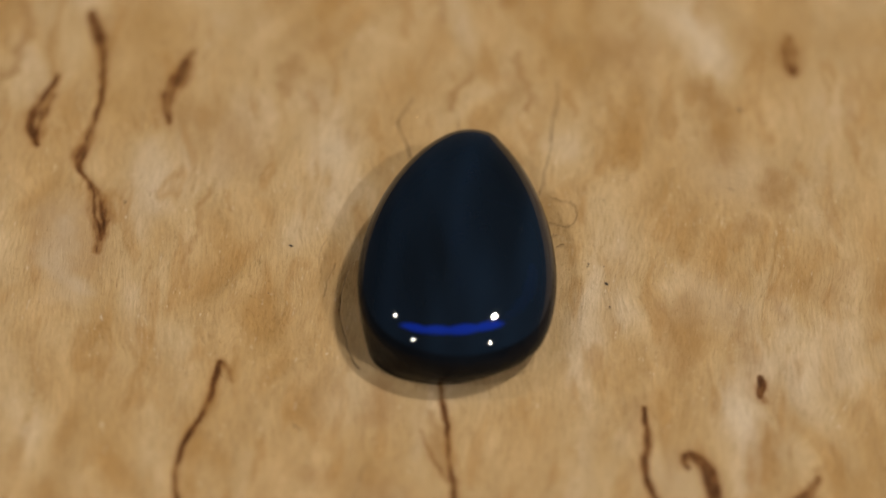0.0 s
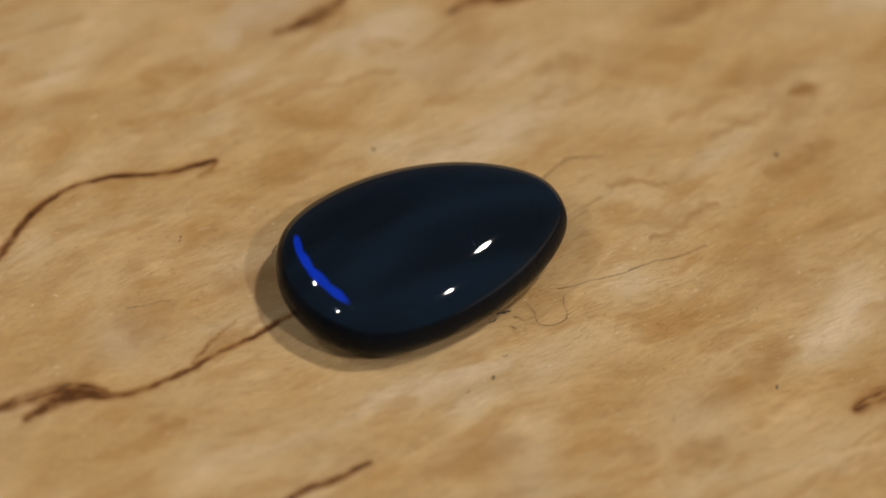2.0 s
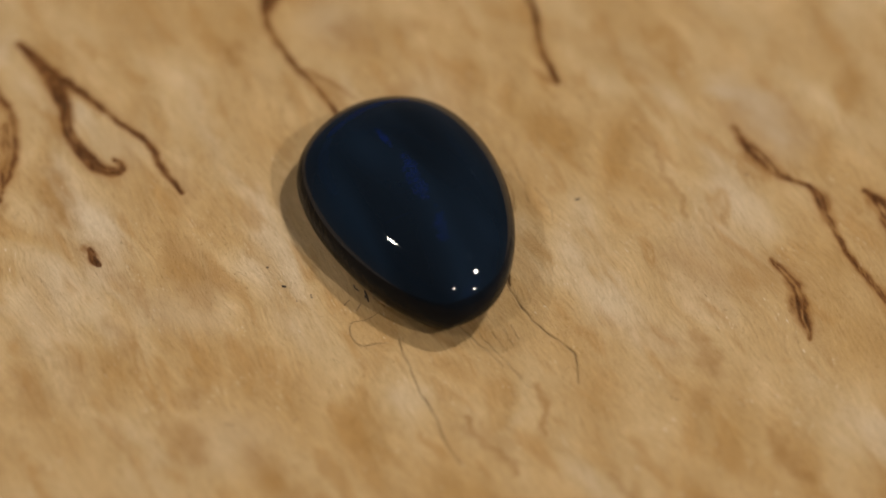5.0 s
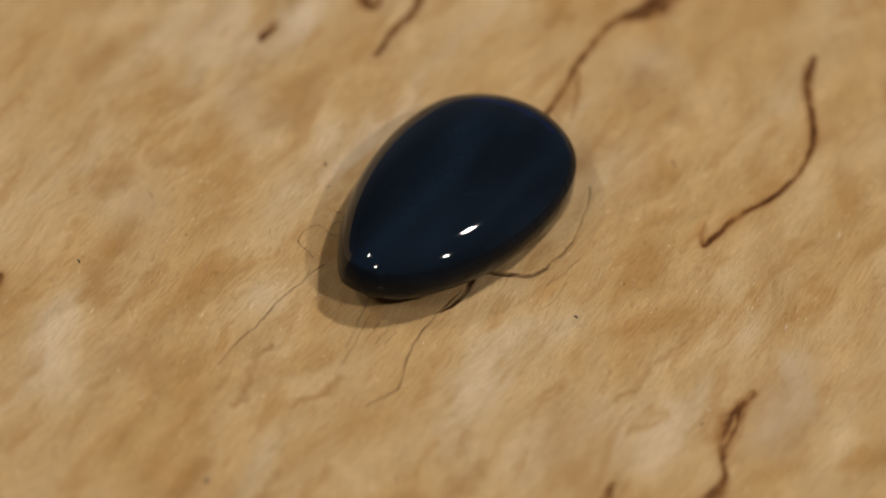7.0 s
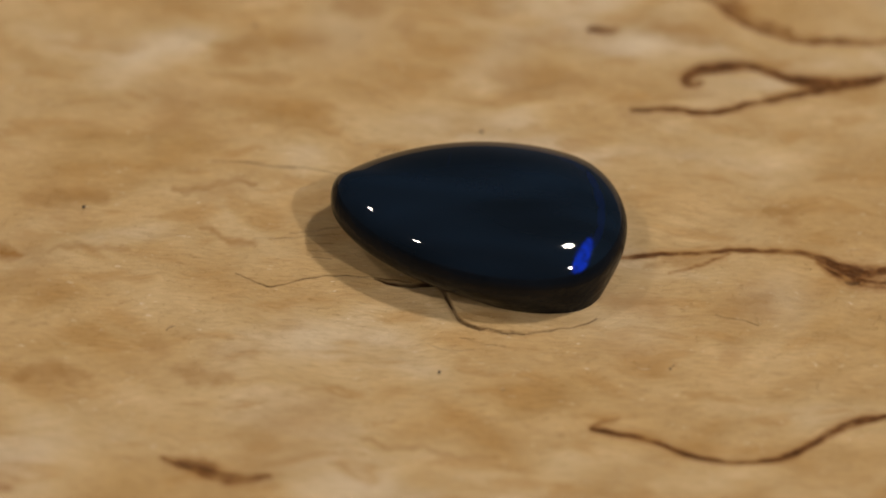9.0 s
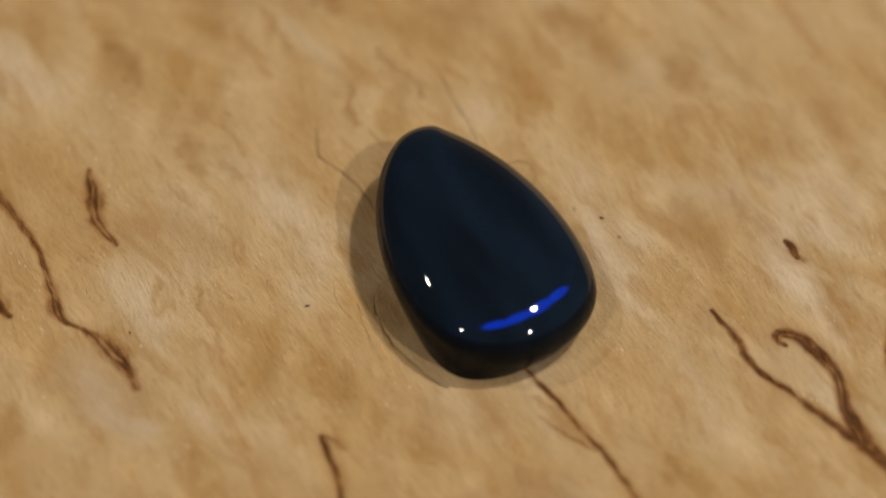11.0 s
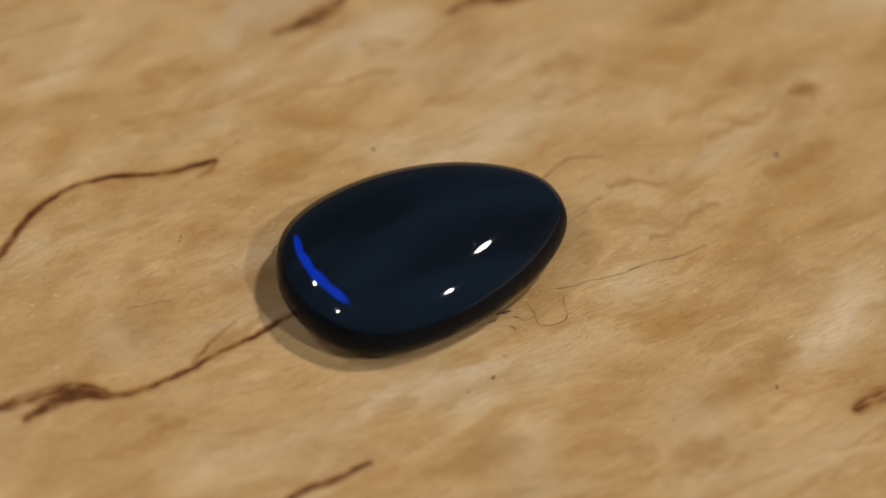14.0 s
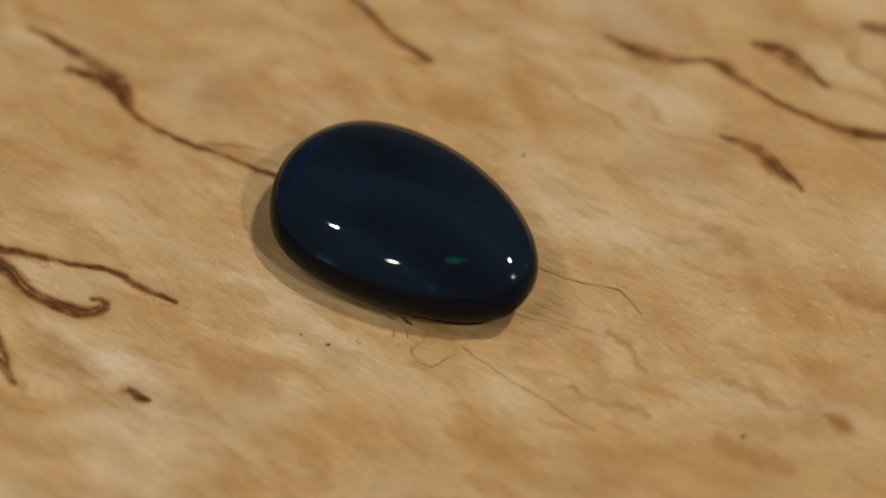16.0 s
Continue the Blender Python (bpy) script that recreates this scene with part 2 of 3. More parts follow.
# ---- the room round the table ----
TABLE_Z = -0.0185
tagged(box("floor", -2.6, -2.6, -0.82, 2.6, 2.6, -0.77, FLOOR_WOOD), "brown wooden floor under the table", "floor", kind="structure")
tagged(box("ceiling", -2.6, -2.6, CEILING_Z, 2.6, 2.6, CEILING_Z + 0.1, CEILING_PAINT), "grey painted ceiling with four downlights", "ceiling", kind="structure")
for wall, x0, y0, x1, y1 in (("wall_north", -2.6, 2.5, 2.6, 2.6), ("wall_south", -2.6, -2.6, 2.6, -2.5), ("wall_east", 2.5, -2.5, 2.6, 2.5), ("wall_west", -2.6, -2.5, -2.5, 2.5)):
    tagged(box(wall, x0, y0, -0.77, x1, y1, CEILING_Z, PLASTER), "plain painted room wall", "wall", kind="structure")

table = tagged(new("table"), "dark wooden table under the birch board", "table")
table.location = (0, 0, TABLE_Z)
top = box("tabletop", -0.6, -0.4, -0.03, 0.6, 0.4, 0, TABLE_WOOD, 0.003)
top.parent = table
for sx in (-1, 1):
    for sy in (-1, 1):
        leg = box("leg", sx * 0.54 - 0.025, sy * 0.34 - 0.025, -0.77 - TABLE_Z, sx * 0.54 + 0.025, sy * 0.34 + 0.025, -0.03, TABLE_WOOD, 0.004)
        leg.parent = table


def downlight_ring(radius):
    """The white rim of a recessed ceiling lamp."""
    profile = ((1.05, -0.03), (1.05, 0.04), (1.35, 0.04), (1.6, 0.037), (1.6, 0.030), (1.3, 0.028), (1.18, 0.0), (1.12, -0.03))
    verts, faces, n = [], [], 48
    for r, z in profile:
        for k in range(n):
            a = 2 * math.pi * k / n
            verts.append((r * radius * math.cos(a), r * radius * math.sin(a), z))
    for i in range(len(profile)):
        for k in range(n):
            j, i2 = (k + 1) % n, (i + 1) % len(profile)
            faces.append((i * n + k, i * n + j, i2 * n + j, i2 * n + k))
    return mesh_of("rim", verts, faces, WHITE_METAL)


for lx, ly, lz, watts, radius in LAMPS:
    fixture = tagged(new("ceiling_downlight"), "white round recessed ceiling downlight, switched on", "lamp", "ceiling downlights")
    fixture.matrix_world = Matrix.Translation(lamp_place(lx, ly, lz))
    rim = new("rim", downlight_ring(radius))
    rim.parent = fixture

# ---- the birch board ----
REACH, HALF = 31.0, 60.0
FINE, COARSE, CORE = 0.05, 0.075, 11.5
MARKS = []


def mark(kind, dark, *points):
    """A figure in the wood: x, y and half width in mm along a line."""
    MARKS.append((kind, dark, points))


mark("vein", 0.85, (-19.16, 15.13, 0.21), (-18.67, 13.74, 0.33), (-18.37, 12.35, 0.24), (-18.14, 10.77, 0.18), (-18.14, 9.19, 0.15), (-18.31, 7.61, 0.18), (-18.64, 6.43, 0.30), (-18.87, 5.26, 0.30), (-18.67, 4.32, 0.15), (-18.14, 3.59, 0.15), (-17.87, 2.85, 0.33), (-17.57, 1.74, 0.45), (-17.30, 0.63, 0.33), (-17.25, -0.22, 0.09))
mark("vein", 0.80, (-20.50, 10.62, 0.09), (-21.23, 8.60, 0.24), (-21.55, 7.21, 0.27), (-21.04, 5.89, 0.15))
mark("vein", 0.60, (-20.60, 9.34, 0.21), (-20.81, 7.92, 0.12))
mark("vein", 0.80, (-13.59, 12.98, 0.12), (-14.10, 11.22, 0.39), (-14.63, 9.41, 0.36), (-14.47, 7.78, 0.15))
mark("vein", 0.75, (-10.65, -7.61, 0.15), (-10.93, -9.39, 0.18), (-11.41, -11.18, 0.15), (-12.07, -12.70, 0.15), (-12.24, -15.06, 0.15), (-11.85, -16.80, 0.18), (-10.75, -18.46, 0.21), (-9.65, -20.11, 0.27), (-9.02, -21.94, 0.12))
mark("vein", 0.45, (-10.64, -7.47, 0.12), (-10.15, -8.15, 0.18), (-9.91, -8.83, 0.09))
mark("vein", 0.80, (0.10, -8.11, 0.09), (0.38, -9.79, 0.15), (0.76, -12.87, 0.15), (1.12, -15.67, 0.15), (1.05, -17.65, 0.18), (0.66, -19.10, 0.24), (0.08, -19.86, 0.36), (-0.01, -21.43, 0.36), (0.26, -22.82, 0.24))
mark("vein", 1.00, (0.53, -19.34, 0.18), (0.06, -20.15, 0.30), (-0.14, -21.02, 0.27), (0.27, -22.25, 0.21))
mark("vein", 0.55, (0.01, -19.87, 0.27), (-0.69, -20.65, 0.36), (-0.75, -21.51, 0.18))
mark("vein", 0.40, (-0.64, -11.28, 0.09), (0.02, -12.93, 0.15), (0.74, -14.29, 0.09))
mark("vein", 0.80, (0.50, -18.82, 0.18), (-0.38, -20.37, 0.53), (-0.84, -22.61, 0.36), (-0.96, -24.24, 0.24), (-1.00, -26.27, 0.15))
mark("vein", 0.75, (10.12, -9.27, 0.12), (10.24, -11.31, 0.21), (10.27, -13.50, 0.18), (11.08, -15.62, 0.18), (11.93, -18.27, 0.24), (12.77, -20.90, 0.18))
mark("vein", 0.90, (12.88, -18.72, 0.27), (12.87, -20.89, 0.33), (13.20, -22.48, 0.18))
mark("vein", 0.98, (12.49, -19.80, 0.33), (12.71, -18.54, 0.39), (13.02, -17.24, 0.33), (13.42, -15.92, 0.30), (13.53, -14.71, 0.30), (13.30, -13.33, 0.33), (12.90, -12.46, 0.30), (12.32, -12.06, 0.27), (12.00, -12.41, 0.18), (12.25, -12.84, 0.12))
mark("vein", 0.90, (15.74, -7.01, 0.12), (15.84, -7.57, 0.21), (15.78, -8.13, 0.12))
mark("vein", 0.75, (17.48, 16.07, 0.15), (17.54, 14.86, 0.50), (17.69, 13.46, 0.30))
mark("vein", 0.60, (18.14, -13.38, 0.15), (16.56, -15.61, 0.24), (15.72, -17.68, 0.24), (15.67, -20.65, 0.24), (15.86, -23.63, 0.18))
mark("stain", 0.50, (-22.62, 15.52, 0.28), (-22.43, 13.70, 0.25), (-22.66, 11.67, 0.23), (-23.40, 10.43, 0.23))
mark("stain", 0.45, (18.62, -12.40, 0.25))
mark("stain", 0.40, (15.28, 2.65, 0.51))
mark("stain", 0.30, (14.72, -2.83, 0.11), (14.96, -4.60, 0.25), (15.55, -7.56, 0.40), (15.68, -8.31, 0.14))
mark("stain", 0.45, (2.18, 20.80, 0.40), (2.47, 19.69, 0.57), (2.50, 17.41, 0.23))
mark("stain", 0.50, (3.22, 13.76, 0.14), (3.64, 11.78, 0.23), (4.00, 9.80, 0.11))
mark("stain", 0.35, (12.08, -2.31, 0.40), (12.25, -3.78, 0.62), (11.98, -7.02, 0.34))
mark("stain", 0.35, (8.91, 15.08, 0.25), (9.26, 13.36, 0.23))
mark("stain", 0.50, (-8.82, 20.23, 0.28), (-8.81, 18.85, 0.40), (-8.83, 16.92, 0.20))
mark("stain", 0.35, (-8.47, 12.55, 0.40), (-8.37, 10.90, 0.45))
mark("stain", 0.40, (3.83, -16.58, 0.23), (3.79, -17.30, 0.34))
mark("stain", 0.35, (-2.24, -14.80, 0.45), (-2.08, -16.20, 0.40))
mark("stain", 0.30, (13.96, 8.99, 0.45), (13.95, 7.21, 0.45))
mark("stain", 0.45, (-0.02, -11.14, 0.14), (0.66, -13.13, 0.20), (1.14, -14.83, 0.11))
mark("vein", 0.70, (0.15, -19.92, 0.30), (-0.35, -20.76, 0.36), (-0.64, -21.88, 0.24))
mark("stain", 0.35, (-6.98, 13.31, 0.34), (-6.88, 14.18, 0.40))
mark("stain", 0.55, (3.23, -17.31, 0.31))
mark("vein", 0.60, (16.21, -17.48, 0.21), (16.83, -16.08, 0.36), (17.79, -14.33, 0.30), (18.58, -12.96, 0.15))
mark("vein", 0.55, (15.91, -8.34, 0.21), (15.75, -7.54, 0.24))
mark("vein", 0.60, (-21.09, 5.99, 0.24), (-21.11, 8.19, 0.42), (-20.47, 10.56, 0.18))
mark("vein", 0.70, (-25.47, 10.22, 0.30), (-25.86, 11.53, 0.42))
mark("vein", 0.70, (17.89, -14.70, 0.59), (18.04, -13.98, 0.30))
mark("vein", 0.50, (-15.83, 20.06, 0.24), (-16.05, 21.56, 0.33), (-16.68, 23.66, 0.27))
mark("vein", 0.60, (-17.34, -0.83, 0.24), (-17.07, 1.27, 0.36), (-17.45, 2.76, 0.21))
mark("stain", 0.30, (9.32, 13.96, 1.13), (8.20, 14.68, 0.85))
mark("stain", 0.35, (9.10, 14.39, 0.96), (8.08, 13.93, 0.79))
mark("stain", 0.30, (17.09, 5.46, 0.45), (17.27, 4.21, 0.51))
mark("stain", 0.30, (-13.56, 8.11, 0.99), (-11.76, 7.25, 1.56), (-10.47, 5.40, 0.99))
mark("stain", 0.25, (-19.23, 0.70, 1.41), (-18.46, -1.47, 1.41))
mark("stain", 0.25, (2.90, 12.11, 0.34), (3.38, 10.56, 0.28))
mark("stain", 0.22, (-7.05, 11.08, 0.45), (-6.94, 9.12, 0.45))
mark("stain", 0.25, (13.75, 8.47, 0.71), (14.33, 7.93, 0.71))
mark("stain", 0.30, (16.78, -1.50, 0.40), (16.88, -3.31, 0.28))
mark("stain", 0.35, (-0.04, -11.36, 0.34), (0.44, -13.37, 0.34))
mark("stain", 0.40, (-0.35, -10.35, 0.20), (0.13, -12.37, 0.20))
mark("stain", 0.35, (-5.60, -14.40, 0.57))
mark("stain", 0.30, (15.53, -9.74, 0.28), (16.05, -11.43, 0.62), (15.21, -13.18, 0.45))
mark("stain", 0.30, (-2.36, 20.21, 1.13), (-0.61, 20.98, 0.85))
mark("stain", 0.30, (1.75, 19.41, 1.02), (2.48, 19.93, 0.71))
mark("stain", 0.35, (-2.85, -15.61, 0.62), (-2.84, -14.54, 0.57))
mark("stain", 0.30, (9.70, -10.74, 0.62), (10.04, -8.84, 0.40))
mark("stain", 0.35, (11.54, -6.17, 0.45), (11.49, -3.33, 0.85))
mark("stain", 0.30, (19.39, -1.48, 0.57), (20.35, 0.06, 0.45))
mark("stain", 0.30, (22.12, -0.56, 0.71), (21.85, -2.28, 0.62))
mark("pale", 0.50, (-18.90, -1.75, 1.13), (-19.22, 0.77, 1.13), (-18.74, -3.61, 0.85))
mark("pale", 0.45, (-2.13, -16.68, 1.27))
mark("pale", 0.40, (17.07, -2.67, 0.45), (17.04, -4.32, 0.45))
mark("pale", 0.35, (11.69, -13.72, 1.27))
mark("pale", 0.35, (-5.94, 6.84, 1.13))
mark("pale", 0.40, (14.51, -3.09, 1.02), (12.55, -1.76, 1.13))
mark("pale", 0.30, (-3.70, -9.16, 1.70))
mark("pale", 0.35, (14.57, 5.90, 1.41))
mark("pale", 0.85, (-17.98, -3.19, 0.55), (-18.90, -2.30, 0.80), (-19.30, -0.60, 0.90), (-19.00, 0.90, 0.60))
mark("stain", 0.40, (-12.90, -2.80, 0.12), (-12.68, -0.69, 0.14), (-12.33, 1.73, 0.14), (-12.14, 3.48, 0.10))
mark("stain", 0.50, (0.82, 12.45, 0.10), (0.41, 11.22, 0.16), (-0.08, 9.51, 0.18))
mark("stain", 0.45, (-1.29, 19.59, 0.12), (-0.67, 18.02, 0.18), (-0.95, 15.90, 0.14))
mark("stain", 0.75, (-1.34, 22.27, 0.45), (-1.44, 21.20, 0.30))
mark("stain", 0.55, (-9.02, 20.44, 0.25), (-8.94, 19.10, 0.38), (-8.93, 17.69, 0.22))
mark("stain", 0.45, (-8.64, 12.34, 0.40), (-8.52, 10.29, 0.36))
mark("stain", 0.45, (16.64, 4.73, 0.60), (16.38, 5.81, 0.50))
mark("stain", 0.40, (13.60, 10.39, 0.55), (12.87, 11.64, 0.60))
mark("stain", 0.45, (-2.22, -15.24, 0.28), (-2.23, -16.22, 0.24))
mark("stain", 0.40, (-2.70, -8.64, 0.55), (-2.94, -10.61, 0.45))
mark("crack", 0.50, (-3.30, -13.61, 0.03), (-3.45, -14.67, 0.04), (-3.82, -15.67, 0.02))
mark("crack", 0.95, (-0.76, -20.05, 0.05), (-0.78, -20.40, 0.11), (-0.76, -20.75, 0.05))
mark("crack", 1.00, (-2.05, 0.20, 0.13), (-2.16, 0.87, 0.15), (-2.24, 2.27, 0.10), (-2.00, 3.40, 0.06))
mark("crack", 0.80, (-2.05, 10.30, 0.019), (-2.55, 9.18, 0.030), (-2.64, 8.30, 0.041), (-2.13, 6.60, 0.041), (-1.76, 4.85, 0.041), (-1.92, 3.10, 0.045), (-1.99, 1.60, 0.045))
mark("crack", 0.80, (-2.30, 0.05, 0.12), (-3.10, -0.35, 0.06), (-3.80, -0.62, 0.03), (-4.50, -1.10, 0.030), (-4.90, -2.20, 0.038), (-4.98, -3.60, 0.038), (-4.85, -5.00, 0.034), (-4.38, -6.70, 0.026), (-3.80, -7.70, 0.015))
mark("crack", 0.70, (4.55, 3.90, 0.022), (4.85, 5.10, 0.038), (5.13, 7.45, 0.041), (5.25, 9.20, 0.041), (5.40, 10.60, 0.030), (5.48, 12.10, 0.015))
mark("crack", 0.45, (1.55, 4.30, 0.045), (1.28, 5.50, 0.045), (1.03, 6.65, 0.034), (0.81, 7.80, 0.015))
mark("crack", 0.42, (0.83, 5.35, 0.034), (0.72, 6.60, 0.034), (0.42, 8.20, 0.026), (0.25, 9.50, 0.015))
mark("crack", 0.45, (0.21, 5.60, 0.030), (0.20, 7.00, 0.019))
mark("crack", 0.45, (-0.35, 5.70, 0.034), (-0.30, 6.80, 0.015))
mark("crack", 0.40, (-0.78, 5.60, 0.030), (-0.77, 6.60, 0.015))
mark("crack", 0.40, (-5.35, -1.00, 0.022), (-5.75, -2.20, 0.030), (-5.80, -3.30, 0.015))
mark("crack", 0.35, (-5.90, 0.60, 0.019), (-6.20, -0.60, 0.026), (-6.15, -1.70, 0.015))


def figure(X, Y):
    """The strength of each kind of mark at every place of the board's grid."""
    layers = {k: np.zeros_like(X) for k in ("vein", "stain", "pale", "crack")}
    wx = 0.10 * np.sin(1.9 * Y + 0.7 * X) + 0.05 * np.sin(5.3 * Y - 2.1 * X + 1) + 0.02 * np.sin(9 * Y + 5 * X)
    wy = 0.10 * np.sin(1.3 * X + 0.9 * Y + 2) + 0.05 * np.sin(4.1 * X + 3.0 * Y)
    xs, ys = X[0], Y[:, 0]
    for number, (kind, dark, points) in enumerate(MARKS):
        line = smooth_line(points)
        reach = {"crack": 1.5, "vein": 2.2, "stain": 2.3, "pale": 2.3}[kind]
        warp = {"crack": 0.45, "vein": 0.40, "stain": 1.6, "pale": 1.6}[kind]
        pad = line[:, 2].max() * 3.6 + 0.4
        i0, i1 = np.searchsorted(ys, (line[:, 1].min() - pad, line[:, 1].max() + pad))
        j0, j1 = np.searchsorted(xs, (line[:, 0].min() - pad, line[:, 0].max() + pad))
        if i1 <= i0 or j1 <= j0:
            continue
        px = X[i0:i1, j0:j1] + warp * wx[i0:i1, j0:j1]
        py = Y[i0:i1, j0:j1] + warp * wy[i0:i1, j0:j1]
        near = np.full(px.shape, 99.0)
        across, along = np.zeros_like(near), np.zeros_like(near)
        way = np.gradient(line[:, :2], axis=0) if len(line) > 1 else np.array([[0.0, 1.0]])
        way = way / np.maximum(np.hypot(way[:, 0], way[:, 1]), 1e-9)[:, None]
        run = np.concatenate([[0], np.cumsum(np.hypot(*np.diff(line[:, :2], axis=0).T))]) if len(line) > 1 else [0.0]
        for (x, y, w), (ax, ay), at in zip(line, way, run):
            w = max(w, 0.035)
            d = np.hypot(px - x, py - y) / w
            closer = d < near
            near = np.where(closer, d, near)
            across = np.where(closer, ((py - y) * ax - (px - x) * ay) / w, across)
            along = np.where(closer, at, along)
        hard = {"crack": 0.5, "vein": 0.0, "stain": 0.1, "pale": 0.0}[kind]
        s = np.clip((reach - near) / (reach - hard), 0, 1)
        level = (1.0 if kind != "vein" else 1.30) * dark * s * s * (3 - 2 * s)
        if kind == "crack":
            level = level * (0.80 + 0.20 * np.sin(3.1 * along + 2.3 * number))
        if kind == "vein":
            # a wide fleck is dark along its edges, more on one side, and streaked along its paler middle
            wide = np.clip((line[:, 2].max() - 0.2) / 0.2, 0, 1)
            side = 1 if number % 2 else -1
            streak = 0.5 + 0.5 * np.sin(7.5 * across + 1.7 * np.sin(1.9 * along + number) + number)
            level = level * (1 - wide * np.clip(1.15 - near / 0.95, 0, 1) * (0.10 + 0.42 * streak))
            level = level * (1 - 0.22 * wide * np.clip(side * across, 0, 1))
            level = level * (0.87 + 0.13 * np.sin(1.3 * along + 1.9 * number) + 0.08 * np.sin(4.7 * along + number))
            level = np.clip(level, 0, 1.05)
        part_of = layers[kind][i0:i1, j0:j1]
        np.maximum(part_of, level, out=part_of)
        if kind == "vein":
            halo = np.clip((3.4 - near * (1 + 0.25 * side * np.sign(across))) / 3.0, 0, 1) ** 2 * 0.55 * dark
            np.maximum(layers["stain"][i0:i1, j0:j1], halo, out=layers["stain"][i0:i1, j0:j1])
    return layers


def curl(X, Y):
    """The waves of curly grain: soft dimples and ridges drawn out along the fibre, with a spread of 1."""
    rng = random.Random(11)
    bx = X + 0.9 * np.sin(0.31 * Y + 0.17 * X) + 0.4 * np.sin(0.83 * Y - 0.3 * X + 1.3)
    by = Y + 0.8 * np.sin(0.27 * X + 0.4)
    Z = np.zeros_like(X)
    for _ in range(34):
        kx = rng.choice((-1, 1)) * 2 * math.pi / rng.uniform(2.2, 7.0)
        ky = rng.choice((-1, 1)) * 2 * math.pi / rng.uniform(5.0, 16.0)
        Z += np.sin(kx * bx + ky * by + rng.uniform(0, 6.28)) / math.sqrt(34 / 2)
    # strong in some places, faint in others
    return Z * (0.75 + 0.45 * np.sin(0.21 * X + 0.9) * np.sin(0.16 * Y + 0.3 * np.sin(0.2 * X)))


def lifted_lip(X, Y):
    """A thin flake of wood beside the stone, lifted along its broken edge."""
    line = smooth_line([(-2.3, 0.05), (-3.1, -0.35), (-3.8, -0.62), (-4.5, -1.1), (-4.9, -2.2), (-4.98, -3.6), (-4.85, -5.0), (-4.38, -6.7), (-3.8, -7.7)], 16)
    Z = np.zeros_like(X)
    i0, i1 = np.searchsorted(Y[:, 0], (-8, 1))
    j0, j1 = np.searchsorted(X[0], (-6.5, -1))
    px, py = X[i0:i1, j0:j1], Y[i0:i1, j0:j1]
    near = np.full(px.shape, 99.0)
    side, along = np.zeros_like(px), np.zeros_like(px)
    for k in range(len(line) - 1):
        (ax, ay), (bx, by) = line[k], line[k + 1]
        d = np.hypot(px - ax, py - ay)
        closer = d < near
        near = np.where(closer, d, near)
        side = np.where(closer, (bx - ax) * (py - ay) - (by - ay) * (px - ax), side)
        along = np.where(closer, k / (len(line) - 1), along)
    rise = 0.22 * np.clip(along / 0.12, 0, 1) * np.clip((0.95 - along) / 0.55, 0, 1) ** 0.8
    ragged = 0.02 * np.sin(9 * px + 4 * py) + 0.012 * np.sin(17 * py)
    Z[i0:i1, j0:j1] = np.where(side > 0, rise * np.exp(-near / 0.9) * np.clip((near + ragged) / 0.06, 0, 1), -0.4 * rise * (rise > 0.1) * np.exp(-(near / 0.12) ** 2))
    return Z


